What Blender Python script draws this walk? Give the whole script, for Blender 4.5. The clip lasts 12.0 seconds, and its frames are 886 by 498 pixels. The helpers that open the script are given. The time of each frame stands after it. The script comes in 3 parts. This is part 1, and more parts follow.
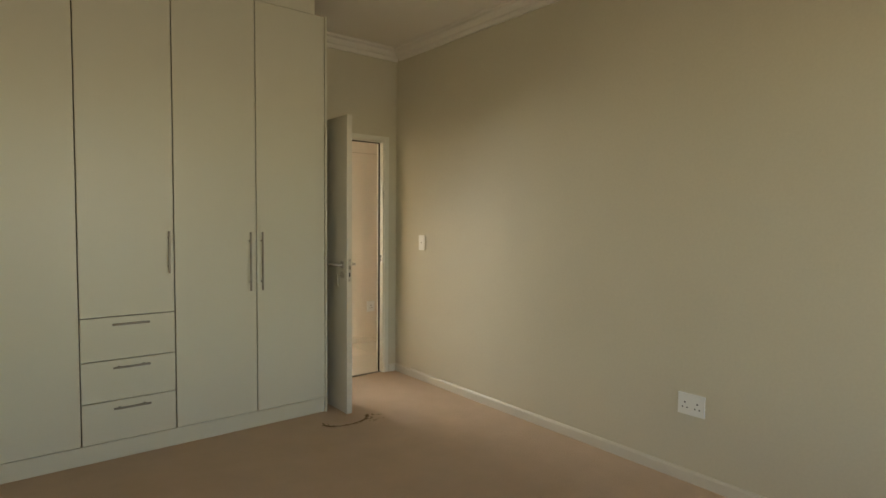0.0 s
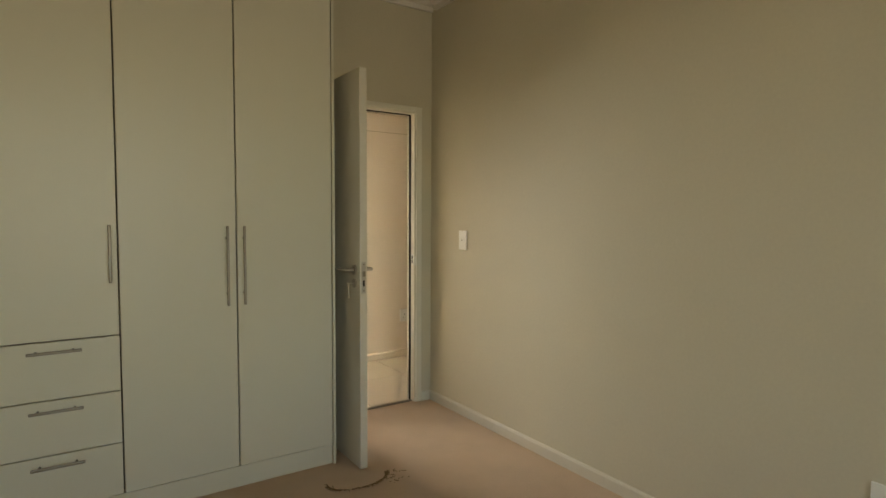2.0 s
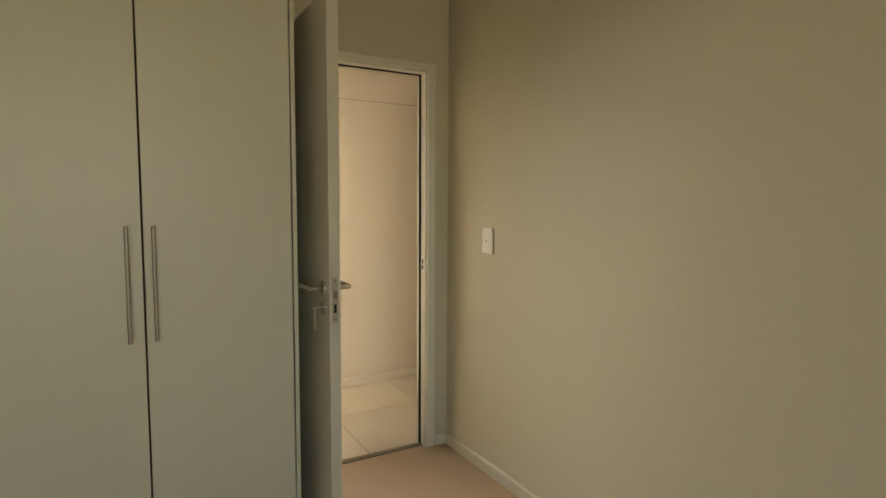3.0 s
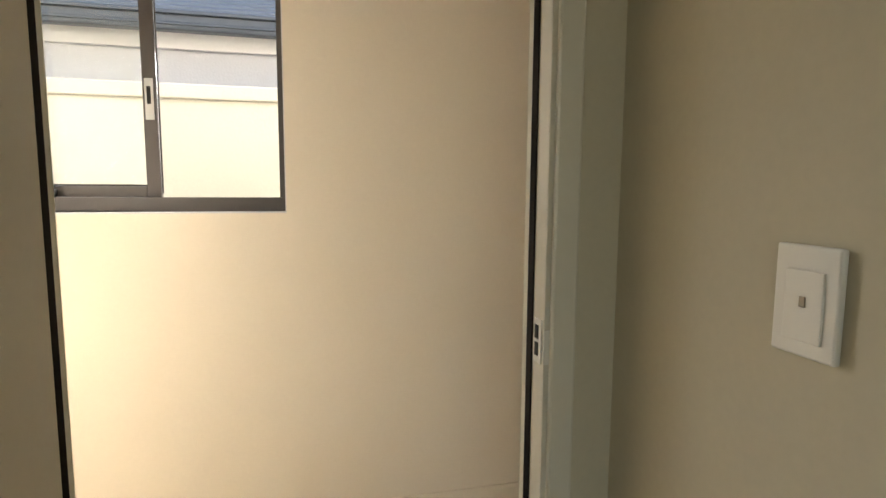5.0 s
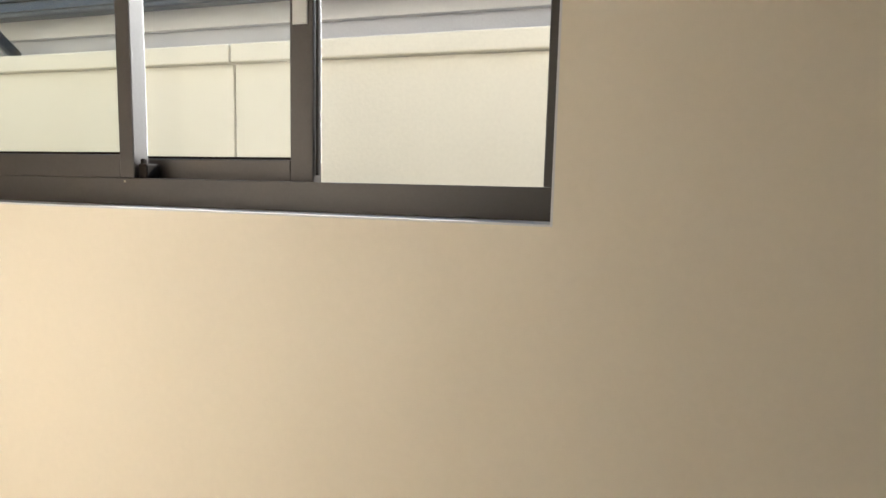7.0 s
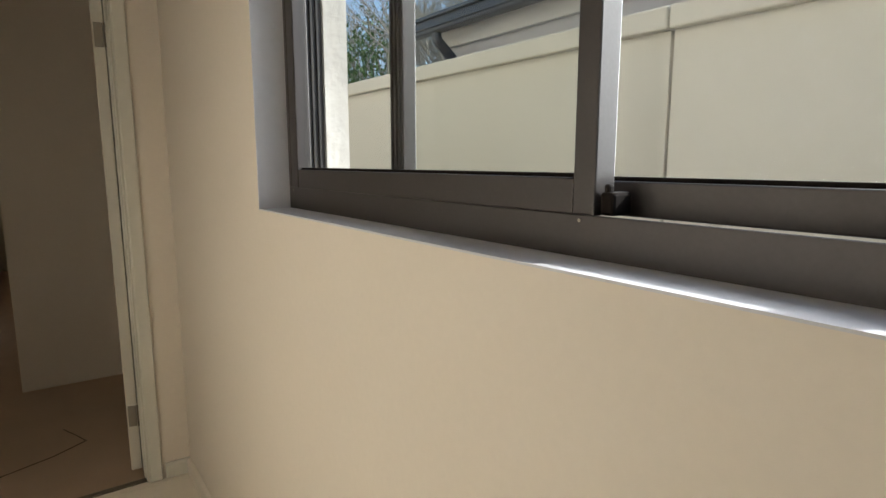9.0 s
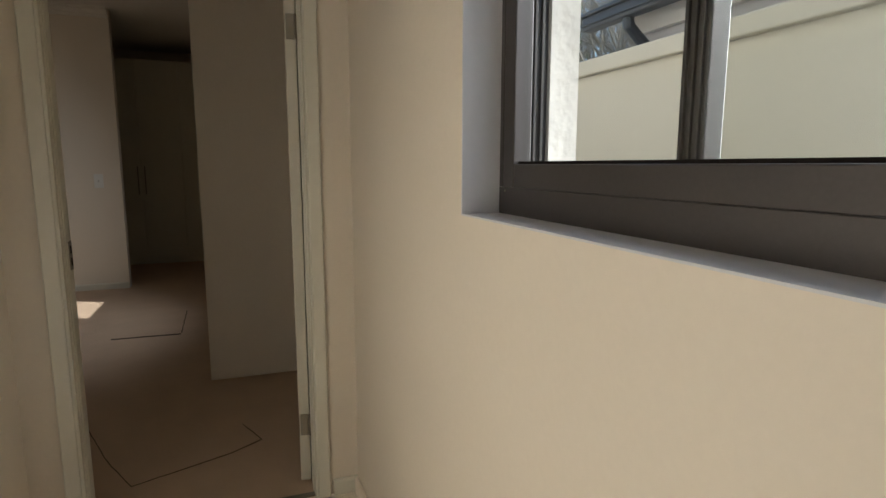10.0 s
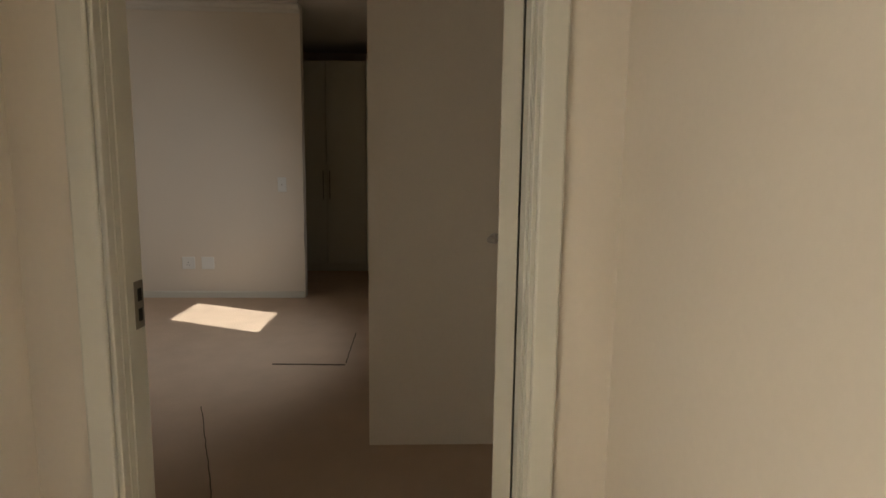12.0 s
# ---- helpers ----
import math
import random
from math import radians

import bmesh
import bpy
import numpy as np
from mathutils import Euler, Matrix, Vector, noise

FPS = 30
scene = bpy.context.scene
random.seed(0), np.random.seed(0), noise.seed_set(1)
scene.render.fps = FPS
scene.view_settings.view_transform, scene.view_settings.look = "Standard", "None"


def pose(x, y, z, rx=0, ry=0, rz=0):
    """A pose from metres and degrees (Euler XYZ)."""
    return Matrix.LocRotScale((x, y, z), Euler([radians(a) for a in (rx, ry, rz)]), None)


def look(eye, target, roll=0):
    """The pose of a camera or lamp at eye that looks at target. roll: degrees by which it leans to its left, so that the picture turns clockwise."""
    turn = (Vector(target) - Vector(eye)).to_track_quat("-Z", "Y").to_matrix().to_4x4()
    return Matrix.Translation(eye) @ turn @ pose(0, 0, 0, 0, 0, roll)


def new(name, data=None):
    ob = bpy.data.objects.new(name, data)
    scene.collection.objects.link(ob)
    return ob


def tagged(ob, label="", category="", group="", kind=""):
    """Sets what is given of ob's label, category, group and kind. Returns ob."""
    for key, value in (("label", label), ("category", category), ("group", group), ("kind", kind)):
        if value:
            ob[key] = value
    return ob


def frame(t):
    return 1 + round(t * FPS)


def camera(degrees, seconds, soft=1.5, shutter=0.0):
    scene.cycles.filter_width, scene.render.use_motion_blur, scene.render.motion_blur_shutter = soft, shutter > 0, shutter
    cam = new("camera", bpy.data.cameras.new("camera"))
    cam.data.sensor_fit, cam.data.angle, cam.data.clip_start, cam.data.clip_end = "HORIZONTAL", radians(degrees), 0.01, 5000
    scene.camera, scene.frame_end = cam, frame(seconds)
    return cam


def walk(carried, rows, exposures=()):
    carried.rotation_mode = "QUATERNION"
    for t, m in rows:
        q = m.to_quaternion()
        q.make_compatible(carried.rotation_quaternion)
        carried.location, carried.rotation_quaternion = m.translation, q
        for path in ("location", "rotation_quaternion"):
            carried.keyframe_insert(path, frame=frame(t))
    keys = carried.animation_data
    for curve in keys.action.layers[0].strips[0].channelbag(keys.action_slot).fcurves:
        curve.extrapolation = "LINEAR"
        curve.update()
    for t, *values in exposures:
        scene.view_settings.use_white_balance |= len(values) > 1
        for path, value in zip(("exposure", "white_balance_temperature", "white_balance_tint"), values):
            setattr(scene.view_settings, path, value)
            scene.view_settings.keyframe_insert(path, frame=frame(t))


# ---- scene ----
cam = camera(76.5, 12.0)
PATH = [
    (0, (-2.778, -4.122, 1.339), (-1.527, -2.565, 1.236), 0.5),
    (0.5, (-2.705, -4.044, 1.327), (-1.52, -2.436, 1.231), 0.4),
    (1, (-2.553, -3.859, 1.332), (-1.405, -2.225, 1.232), 0.4),
    (1.5, (-2.378, -3.618, 1.354), (-1.249, -1.97, 1.25), 0.6),
    (2, (-2.137, -3.336, 1.305), (-1.024, -1.678, 1.188), 0.3),
    (2.5, (-1.847, -3.007, 1.313), (-0.778, -1.323, 1.166), 0.4),
    (3, (-1.53, -2.629, 1.331), (-0.541, -0.898, 1.167), 0.3),
    (3.5, (-1.216, -2.223, 1.333), (-0.327, -0.441, 1.14), 0.7),
    (3.7, (-1.077, -2.041, 1.337), (-0.275, -0.221, 1.125), 0.3),
    (5.5, (-0.431, -0.431, 1.222), (-0.164, 1.542, 1.026), 0.9),
    (6, (-0.357, -0.01, 1.182), (-0.428, 1.984, 1.05), 1.2),
    (6.5, (-0.432, 0.23, 1.233), (-0.699, 2.201, 1.026), 1.3),
    (7, (-0.521, 0.411, 1.223), (-1.077, 2.32, 1.008), 1.4),
    (7.2, (-0.564, 0.476, 1.231), (-1.24, 2.345, 1.007), 1.5),
    (8.8, (-0.904, 0.714, 1.299), (-2.418, 1.982, 0.985), 0.0),
    (9, (-0.944, 0.736, 1.288), (-2.544, 1.897, 0.983), 0.0),
    (9.5, (-1.1, 0.757, 1.274), (-2.856, 1.663, 0.967), -0.1),
    (10, (-1.31, 0.77, 1.268), (-3.166, 1.455, 0.974), 0.1),
    (10.5, (-1.518, 0.784, 1.261), (-3.427, 1.307, 0.977), 0.3),
    (11, (-1.775, 0.812, 1.248), (-3.717, 1.198, 0.97), 0.5),
    (11.5, (-2.014, 0.899, 1.261), (-3.984, 1.096, 0.977), 0.3),
    (12, (-2.343, 0.8, 1.236), (-4.323, 0.889, 0.968), 0.7),
]
EXPOSURES = [(0, 2.32, 7250, 8), (1.5, 2.28, 7350, 8), (3.0, 2.15, 7600, 8), (3.7, 2.1, 7600, 8), (5.3, 1.75, 6500, 9), (6.0, 1.55, 6400, 9), (7.2, 1.1, 6200, 8), (8.8, 0.4, 6100, 8), (9.5, 0.25, 6050, 8), (10.5, 0.3, 6000, 8), (12.0, 0.72, 6200, 9)]
walk(cam, [(t, look(eye, target, roll)) for t, eye, target, roll in PATH], EXPOSURES)

SUN_AZ, SUN_EL = radians(24.8), radians(34.5)
world = bpy.data.worlds.new("world")
scene.world = world
world.use_nodes = True
sky = world.node_tree.nodes.new("ShaderNodeTexSky")
sky.sky_type, sky.sun_disc, sky.sun_elevation, sky.sun_rotation = "NISHITA", False, SUN_EL, SUN_AZ
world.node_tree.nodes["Background"].inputs[1].default_value = 0.15
world.node_tree.links.new(sky.outputs[0], world.node_tree.nodes["Background"].inputs[0])
sun_data = bpy.data.lights.new("sun", "SUN")
sun_data.energy, sun_data.angle, sun_data.color = 5.0, radians(0.5), (1.0, 0.97, 0.90)
sun_way = Vector((math.sin(SUN_AZ) * math.cos(SUN_EL), math.cos(SUN_AZ) * math.cos(SUN_EL), math.sin(SUN_EL)))
new("sun", sun_data).matrix_world = look(sun_way * 30, (0, 0, 0))


def window_lamp(name, eye, target, wide, high, watts, colour, spread=180):
    """Sky light that enters through a window's opening."""
    d = bpy.data.lights.new(name, "AREA")
    d.shape, d.size, d.size_y, d.energy, d.color = "RECTANGLE", wide, high, watts, colour
    d.spread = radians(spread)
    new(name, d).matrix_world = look(eye, target)


window_lamp("passage_window_light", (-1.62, 1.36, 1.63), (-1.68, 0, 1.15), 1.22, 0.78, 11.0, (0.97, 0.96, 0.96), 84)
window_lamp("far_room_window_light", (-6.1, 1.24, 1.63), (-6.1, 0, 1.3), 0.6, 0.7, 8.5, (0.95, 0.97, 1.0), 100)
window_lamp("bedroom_window_light", (-2.0, -5.56, 1.5), (-2.0, 0, 1.3), 2.2, 1.7, 2.7, (1.0, 0.85, 0.51))


# ---- materials ----
def material(name, colour, rough=0.6, metal=0.0, var=0.06, scale=3.0, fine=120.0, bump=0.05, spec=0.5, island=False):
    """A surface with broad stains, a fine grain and its relief."""
    m = bpy.data.materials.new(name)
    m.use_nodes = True
    nt, b = m.node_tree, m.node_tree.nodes["Principled BSDF"]
    n, link = nt.nodes, nt.links.new
    co = n.new("ShaderNodeTexCoord")
    broad, grain = n.new("ShaderNodeTexNoise"), n.new("ShaderNodeTexNoise")
    broad.inputs["Scale"].default_value, broad.inputs["Detail"].default_value = scale, 5
    grain.inputs["Scale"].default_value, grain.inputs["Detail"].default_value = fine, 3
    link(co.outputs["Object"], broad.inputs["Vector"])
    link(co.outputs["Object"], grain.inputs["Vector"])
    ramp = n.new("ShaderNodeMix")
    ramp.data_type = "RGBA"
    ramp.inputs["A"].default_value = (*[c * (1 - var) for c in colour], 1)
    ramp.inputs["B"].default_value = (*[min(1, c * (1 + var)) for c in colour], 1)
    link(broad.outputs["Fac"], ramp.inputs["Factor"])
    last = ramp.outputs["Result"]
    g2 = n.new("ShaderNodeMix")
    g2.data_type, g2.blend_type = "RGBA", "MULTIPLY"
    g2.inputs["Factor"].default_value = min(1.0, var * 4)
    link(last, g2.inputs["A"])
    soft = n.new("ShaderNodeMapRange")
    soft.inputs["To Min"].default_value, soft.inputs["To Max"].default_value = 0.75, 1.2
    link(grain.outputs["Fac"], soft.inputs["Value"])
    link(soft.outputs["Result"], g2.inputs["B"])
    last = g2.outputs["Result"]
    if island:
        info, hue = n.new("ShaderNodeObjectInfo"), n.new("ShaderNodeHueSaturation")
        rng = n.new("ShaderNodeMapRange")
        rng.inputs["To Min"].default_value, rng.inputs["To Max"].default_value = 0.93, 1.05
        link(info.outputs["Random"], rng.inputs["Value"])
        link(rng.outputs["Result"], hue.inputs["Value"])
        link(last, hue.inputs["Color"])
        last = hue.outputs["Color"]
    link(last, b.inputs["Base Color"])
    b.inputs["Roughness"].default_value, b.inputs["Metallic"].default_value = rough, metal
    b.inputs["Specular IOR Level"].default_value = spec
    if bump:
        bp = n.new("ShaderNodeBump")
        bp.inputs["Strength"].default_value, bp.inputs["Distance"].default_value = bump, 0.01
        link(grain.outputs["Fac"], bp.inputs["Height"])
        link(bp.outputs["Normal"], b.inputs["Normal"])
    return m


wall_paint = material("bedroom wall paint", (0.595, 0.545, 0.415), 0.6, 0, 0.045, 1.6, 70, 0.05, 0.25)
hall_paint = material("cream wall paint", (0.77, 0.69, 0.575), 0.55, 0, 0.03, 1.6, 70, 0.04)
# the wall's paint as cool sky light tints it, held in the colour
sky_lit_reveal_mat = material("wall paint with cool sky light", (0.66, 0.65, 0.66), 0.6, 0, 0.04, 3.0, 60, 0.06)
white_paint = material("ceiling paint", (0.74, 0.70, 0.62), 0.7, 0, 0.03, 2.0, 90, 0.03)
trim_paint = material("trim enamel", (0.70, 0.67, 0.57), 0.35, 0, 0.03, 4.0, 50, 0.02)
base_paint = material("baseboard enamel", (0.62, 0.575, 0.47), 0.4, 0, 0.03, 4.0, 50, 0.02)
melamine = material("off-white melamine", (0.65, 0.62, 0.495), 0.38, 0, 0.02, 1.5, 160, 0.015)
leaf_paint = material("door paint", (0.64, 0.60, 0.50), 0.42, 0, 0.03, 2.5, 60, 0.025)
carpet_mat = material("beige loop carpet", (0.68, 0.505, 0.355), 0.95, 0, 0.10, 5.0, 330, 0.9, 0.1)
seam_mat = material("dark carpet seam", (0.17, 0.13, 0.09), 0.95, 0, 0.2, 20, 300, 0.3, 0.1)
fray_mat = material("frayed jute backing", (0.28, 0.18, 0.09), 0.95, 0, 0.2, 30, 300, 0.4, 0.1)
tile_mat = material("cream porcelain tile", (0.78, 0.71, 0.59), 0.28, 0, 0.05, 2.5, 40, 0.01, 0.5, True)
grout_mat = material("tile grout", (0.30, 0.26, 0.20), 0.9, 0, 0.1, 20, 200, 0.2)
alu_mat = material("dark bronze aluminium", (0.068, 0.060, 0.056), 0.42, 0.35, 0.12, 6, 200, 0.02)
seal_mat = material("black rubber seal", (0.018, 0.014, 0.012), 0.9, 0, 0.1, 20, 200, 0.0, 0.1)
# shade of the deep gaps between fronts, put into the carcass colour
carcass_shade_mat = material("board carcass darkened as gap shade", (0.16, 0.14, 0.11), 0.8, 0, 0.08, 6, 120, 0.02, 0.2)
steel_mat = material("brushed steel", (0.52, 0.48, 0.42), 0.32, 1.0, 0.08, 12, 260, 0.03)
dull_mat = material("dull steel", (0.30, 0.27, 0.22), 0.45, 0.9, 0.1, 12, 260, 0.03)
plastic_mat = material("white plastic", (0.80, 0.79, 0.74), 0.3, 0, 0.015, 10, 100, 0.0)
grey_mat = material("grey plastic", (0.55, 0.55, 0.54), 0.35, 0, 0.03, 10, 100, 0.0)
hole_mat = material("socket hole", (0.01, 0.01, 0.01), 0.8, 0, 0.05, 10, 100, 0.0)
render_mat = material("painted exterior plaster", (0.60, 0.56, 0.465), 0.85, 0, 0.06, 2.2, 60, 0.12)
rough_mat = material("rough cast plaster", (0.72, 0.68, 0.62), 0.9, 0, 0.10, 9, 26, 0.45)
lilac_mat = material("grey house plaster", (0.58, 0.56, 0.56), 0.85, 0, 0.06, 2, 60, 0.2)
fascia_mat = material("fascia board", (0.72, 0.68, 0.64), 0.6, 0, 0.05, 3, 60, 0.05)
gutter_mat = material("blue grey gutter metal", (0.075, 0.085, 0.10), 0.4, 0.3, 0.1, 4, 100, 0.02)
roof_mat = material("slate roof sheet", (0.16, 0.17, 0.19), 0.6, 0, 0.15, 4, 60, 0.2)
paving_mat = material("concrete paving", (0.34, 0.31, 0.27), 0.9, 0, 0.12, 2, 80, 0.3)
bark_mat = material("grey bark", (0.32, 0.29, 0.245), 0.95, 0, 0.25, 8, 60, 0.4)
green_mat = material("green leaf", (0.07, 0.13, 0.025), 0.5, 0, 0.4, 9, 60, 0.0)
lamp_mat = material("downlight lens", (0.8, 0.8, 0.75), 0.3, 0, 0.02, 10, 50, 0.0)
lamp_mat.node_tree.nodes["Principled BSDF"].inputs["Emission Color"].default_value = (1.0, 0.9, 0.7, 1)
lamp_mat.node_tree.nodes["Principled BSDF"].inputs["Emission Strength"].default_value = 4.0
glass_mat = bpy.data.materials.new("window glass")
glass_mat.use_nodes = True
gn = glass_mat.node_tree.nodes
for n in list(gn):
    gn.remove(n)
clear, gloss, fres, blend, out = [gn.new("ShaderNode" + k) for k in ("BsdfTransparent", "BsdfGlossy", "Value", "MixShader", "OutputMaterial")]
clear.inputs[0].default_value = (0.965, 0.975, 0.965, 1)
gloss.inputs["Roughness"].default_value = 0.0
fres.outputs[0].default_value = 0.035
for a, b in ((fres.outputs[0], blend.inputs[0]), (clear.outputs[0], blend.inputs[1]), (gloss.outputs[0], blend.inputs[2]), (blend.outputs[0], out.inputs[0])):
    glass_mat.node_tree.links.new(a, b)


# ---- shapes ----
def slab(bm, lo, hi, bevel=0.0, turn=None):
    """A box between two corners, its edges rounded by bevel, laid into bm."""
    t = bmesh.new()
    lo, hi = Vector(lo), Vector(hi)
    bmesh.ops.create_cube(t, size=1, matrix=Matrix.Translation((lo + hi) / 2) @ Matrix.Diagonal((*(hi - lo), 1)))
    if bevel:
        bmesh.ops.bevel(t, geom=t.edges[:], offset=bevel, segments=2, affect="EDGES", profile=0.5)
    if turn:
        bmesh.ops.transform(t, matrix=turn, verts=t.verts)
    d = bpy.data.meshes.new("tmp")
    t.to_mesh(d)
    bm.from_mesh(d)
    bpy.data.meshes.remove(d)
    t.free()
    return bm


def box(lo, hi, bevel=0.0):
    return slab(bmesh.new(), lo, hi, bevel)


def rod(bm, a, b, r0, r1=None, seg=10):
    a, b = Vector(a), Vector(b)
    turn = (b - a).to_track_quat("Z", "Y").to_matrix().to_4x4()
    bmesh.ops.create_cone(bm, cap_ends=True, segments=seg, radius1=r0, radius2=r0 if r1 is None else r1, depth=(b - a).length,
                          matrix=Matrix.Translation((a + b) / 2) @ turn)
    return bm


def bent(bm, points, r, seg=10):
    for a, b in zip(points, points[1:]):
        rod(bm, a, b, r, seg=seg)
    for p in points[1:-1]:
        bmesh.ops.create_uvsphere(bm, u_segments=seg, v_segments=6, radius=r, matrix=Matrix.Translation(p))
    return bm


def part(name, bm, mat, parent=None, label="", smooth=False):
    me = bpy.data.meshes.new(name)
    bm.to_mesh(me)
    bm.free()
    me.materials.append(mat)
    if smooth:
        for p in me.polygons:
            p.use_smooth = True
    ob = new(name, me)
    if parent:
        ob.parent = parent
        ob.matrix_parent_inverse = parent.matrix_world.inverted()
    if label:
        ob["label"] = label
    return ob


def thing(name, place, label, category, group="", kind=""):
    e = new(name)
    e.empty_display_size = 0.05
    e.matrix_world = Matrix.Translation(place)
    return tagged(e, label, category, group, kind)


def structure(name, boxes, mat, label, category):
    bm = bmesh.new()
    for lo, hi in boxes:
        slab(bm, lo, hi)
    return tagged(part(name, bm, mat), label, category, "", "structure")


def profile_run(name, outline, a, b, out, mat, label, category):
    """A moulding: an outline of (depth, height) swept from a to b, standing out towards out."""
    bm = bmesh.new()
    a, b, out = Vector(a), Vector(b), Vector(out)
    rings = [[bm.verts.new(p + out * d + Vector((0, 0, h))) for d, h in outline] for p in (a, b)]
    k = len(outline)
    for i in range(k):
        bm.faces.new((rings[0][i], rings[0][(i + 1) % k], rings[1][(i + 1) % k], rings[1][i]))
    bm.faces.new(rings[0])
    bm.faces.new(rings[1][::-1])
    bmesh.ops.recalc_face_normals(bm, faces=bm.faces[:])
    return tagged(part(name, bm, mat), label, category, "", "structure")


# ---- the plan ----
BX, BY = -3.36, -5.5            # bedroom's far corner; its other corner is the origin
CEIL = 2.79
HALL0, HALL1 = 0.09, 1.17       # the passage's two long walls
OUT = 1.40                      # outer face of the window wall
DX = -3.36                      # passage face of the wall with the second door
RX = -3.47                      # its other face
FARX = -7.83
ALCX = -9.33
RY = -3.2
WL, WR, WB, WT = -2.292, -0.592, 1.175, 2.05
VL, VR, VB, VT = -6.50, -5.74, 1.175, 2.05

structure("floor_bedroom", [((BX, BY - 0.1, -0.12), (0.12, 0.03, 0.0))], carpet_mat, "beige loop-pile carpet over the bedroom floor", "carpet")
structure("floor_far_room", [((ALCX - 0.8, RY - 0.1, -0.12), (DX - 0.02, HALL1, 0.0))], carpet_mat, "beige loop-pile carpet in the unlit far room", "carpet")
hall_floor = structure("floor_passage", [((DX - 0.02, 0.03, -0.12), (1.72, HALL1, -0.006))], grout_mat, "cream porcelain floor tiles with narrow joints", "tiled floor")
structure("wall_bedroom_right", [((0, BY - 0.1, -0.1), (0.14, 0, CEIL + 0.1))], wall_paint, "plain greige painted bedroom wall with satin sheen", "wall")
D1L, D1R, D1T = -0.925, -0.120, 2.025
structure("wall_bedroom_door", [((BX, 0, -0.1), (D1L, HALL0, CEIL + 0.1)), ((D1R, 0, -0.1), (1.72, HALL0, CEIL + 0.1)), ((D1L, 0, D1T), (D1R, HALL0, CEIL + 0.1))],
          wall_paint, "painted plaster wall around the bedroom doorway", "wall")
structure("wall_passage_lining", [((DX, HALL0, -0.1), (-0.985, HALL0 + 0.004, CEIL)), ((-0.07, HALL0, -0.1), (1.6, HALL0 + 0.004, CEIL)), ((-0.985, HALL0, 2.085), (-0.07, HALL0 + 0.004, CEIL))],
          hall_paint, "cream painted plaster on the passage side", "wall")
structure("wall_bedroom_back", [((BX, BY - 0.14, -0.1), (-3.15, BY, CEIL + 0.1)), ((-0.85, BY - 0.14, -0.1), (0, BY, CEIL + 0.1)), ((-3.15, BY - 0.14, -0.1), (-0.85, BY, 0.6)), ((-3.15, BY - 0.14, 2.4), (-0.85, BY, CEIL + 0.1))],
          wall_paint, "bedroom wall with a wide window opening", "wall")
structure("wall_passage_window", [
    ((ALCX - 0.8, HALL1, -0.1), (VL, OUT, CEIL + 0.1)), ((VR, HALL1, -0.1), (WL, OUT, CEIL + 0.1)), ((WR, HALL1, -0.1), (1.72, OUT, CEIL + 0.1)),
    ((VL, HALL1, -0.1), (VR, OUT, VB)), ((VL, HALL1, VT), (VR, OUT, CEIL + 0.1)), ((WL, HALL1, -0.1), (WR, OUT, WB)), ((WL, HALL1, WT), (WR, OUT, CEIL + 0.1))],
    hall_paint, "cream painted plaster wall with a sliding window", "wall")
structure("wall_exterior_plaster", [((VR, OUT, -0.3), (WL - 0.004, OUT + 0.004, 3.2)), ((WR + 0.004, OUT, -0.3), (1.9, OUT + 0.004, 3.2)), ((WL - 0.004, OUT, -0.3), (WR + 0.004, OUT + 0.004, WB - 0.03)), ((WL - 0.004, OUT, WT), (WR + 0.004, OUT + 0.004, 3.2))],
          rough_mat, "rough painted exterior plaster around the window", "wall")
structure("window_reveal_outside", [((WL - 0.003, 1.338, WB), (WL + 0.025, OUT, WT)), ((WR - 0.004, 1.338, WB), (WR + 0.003, OUT, WT))], rough_mat, "rough pale plaster on the window's outer reveal", "wall")
structure("wall_passage_end", [((1.6, HALL0, -0.1), (1.72, HALL1, CEIL + 0.1))], hall_paint, "cream painted end wall of the passage", "wall")
D2A, D2B = 0.235, 1.022
structure("wall_second_door", [((RX, HALL0, -0.1), (DX, D2A - 0.01, CEIL + 0.1)), ((RX, D2B + 0.01, -0.1), (DX, HALL1, CEIL + 0.1)), ((RX, D2A - 0.01, 2.045), (DX, D2B + 0.01, CEIL + 0.1)), ((RX, BY - 0.1, -0.1), (DX - 0.001, HALL0, CEIL + 0.1))],
          hall_paint, "cream painted wall around the second doorway", "wall")
structure("wall_nib", [((-4.90, 0.584, -0.1), (-4.78, HALL1, CEIL + 0.1))], hall_paint, "short painted wall end inside the far room", "wall")
structure("wall_far", [((FARX - 0.12, RY, -0.1), (FARX, -0.306, CEIL + 0.1))], hall_paint, "painted far wall with switch and sockets", "wall")
structure("wall_far_room_side", [((ALCX - 0.8, RY - 0.12, -0.1), (DX, RY, CEIL + 0.1))], hall_paint, "painted side wall of the far room", "wall")
structure("wall_alcove_back", [((ALCX - 0.8, RY, -0.1), (ALCX - 0.68, HALL1, CEIL + 0.1))], hall_paint, "painted back wall of the dressing alcove", "wall")
structure("wall_alcove_side", [((ALCX - 0.7, -1.42, -0.1), (FARX - 0.12, -1.3, CEIL + 0.1))], hall_paint, "painted side wall of the dressing alcove", "wall")
structure("ceiling_bedroom", [((BX, BY - 0.1, CEIL), (0.14, 0.0, CEIL + 0.12))], white_paint, "white painted plaster bedroom ceiling", "ceiling")
structure("ceiling_passage", [((DX, HALL0, CEIL - 0.02), (1.7, HALL1, CEIL + 0.12))], white_paint, "white painted plaster passage ceiling", "ceiling")
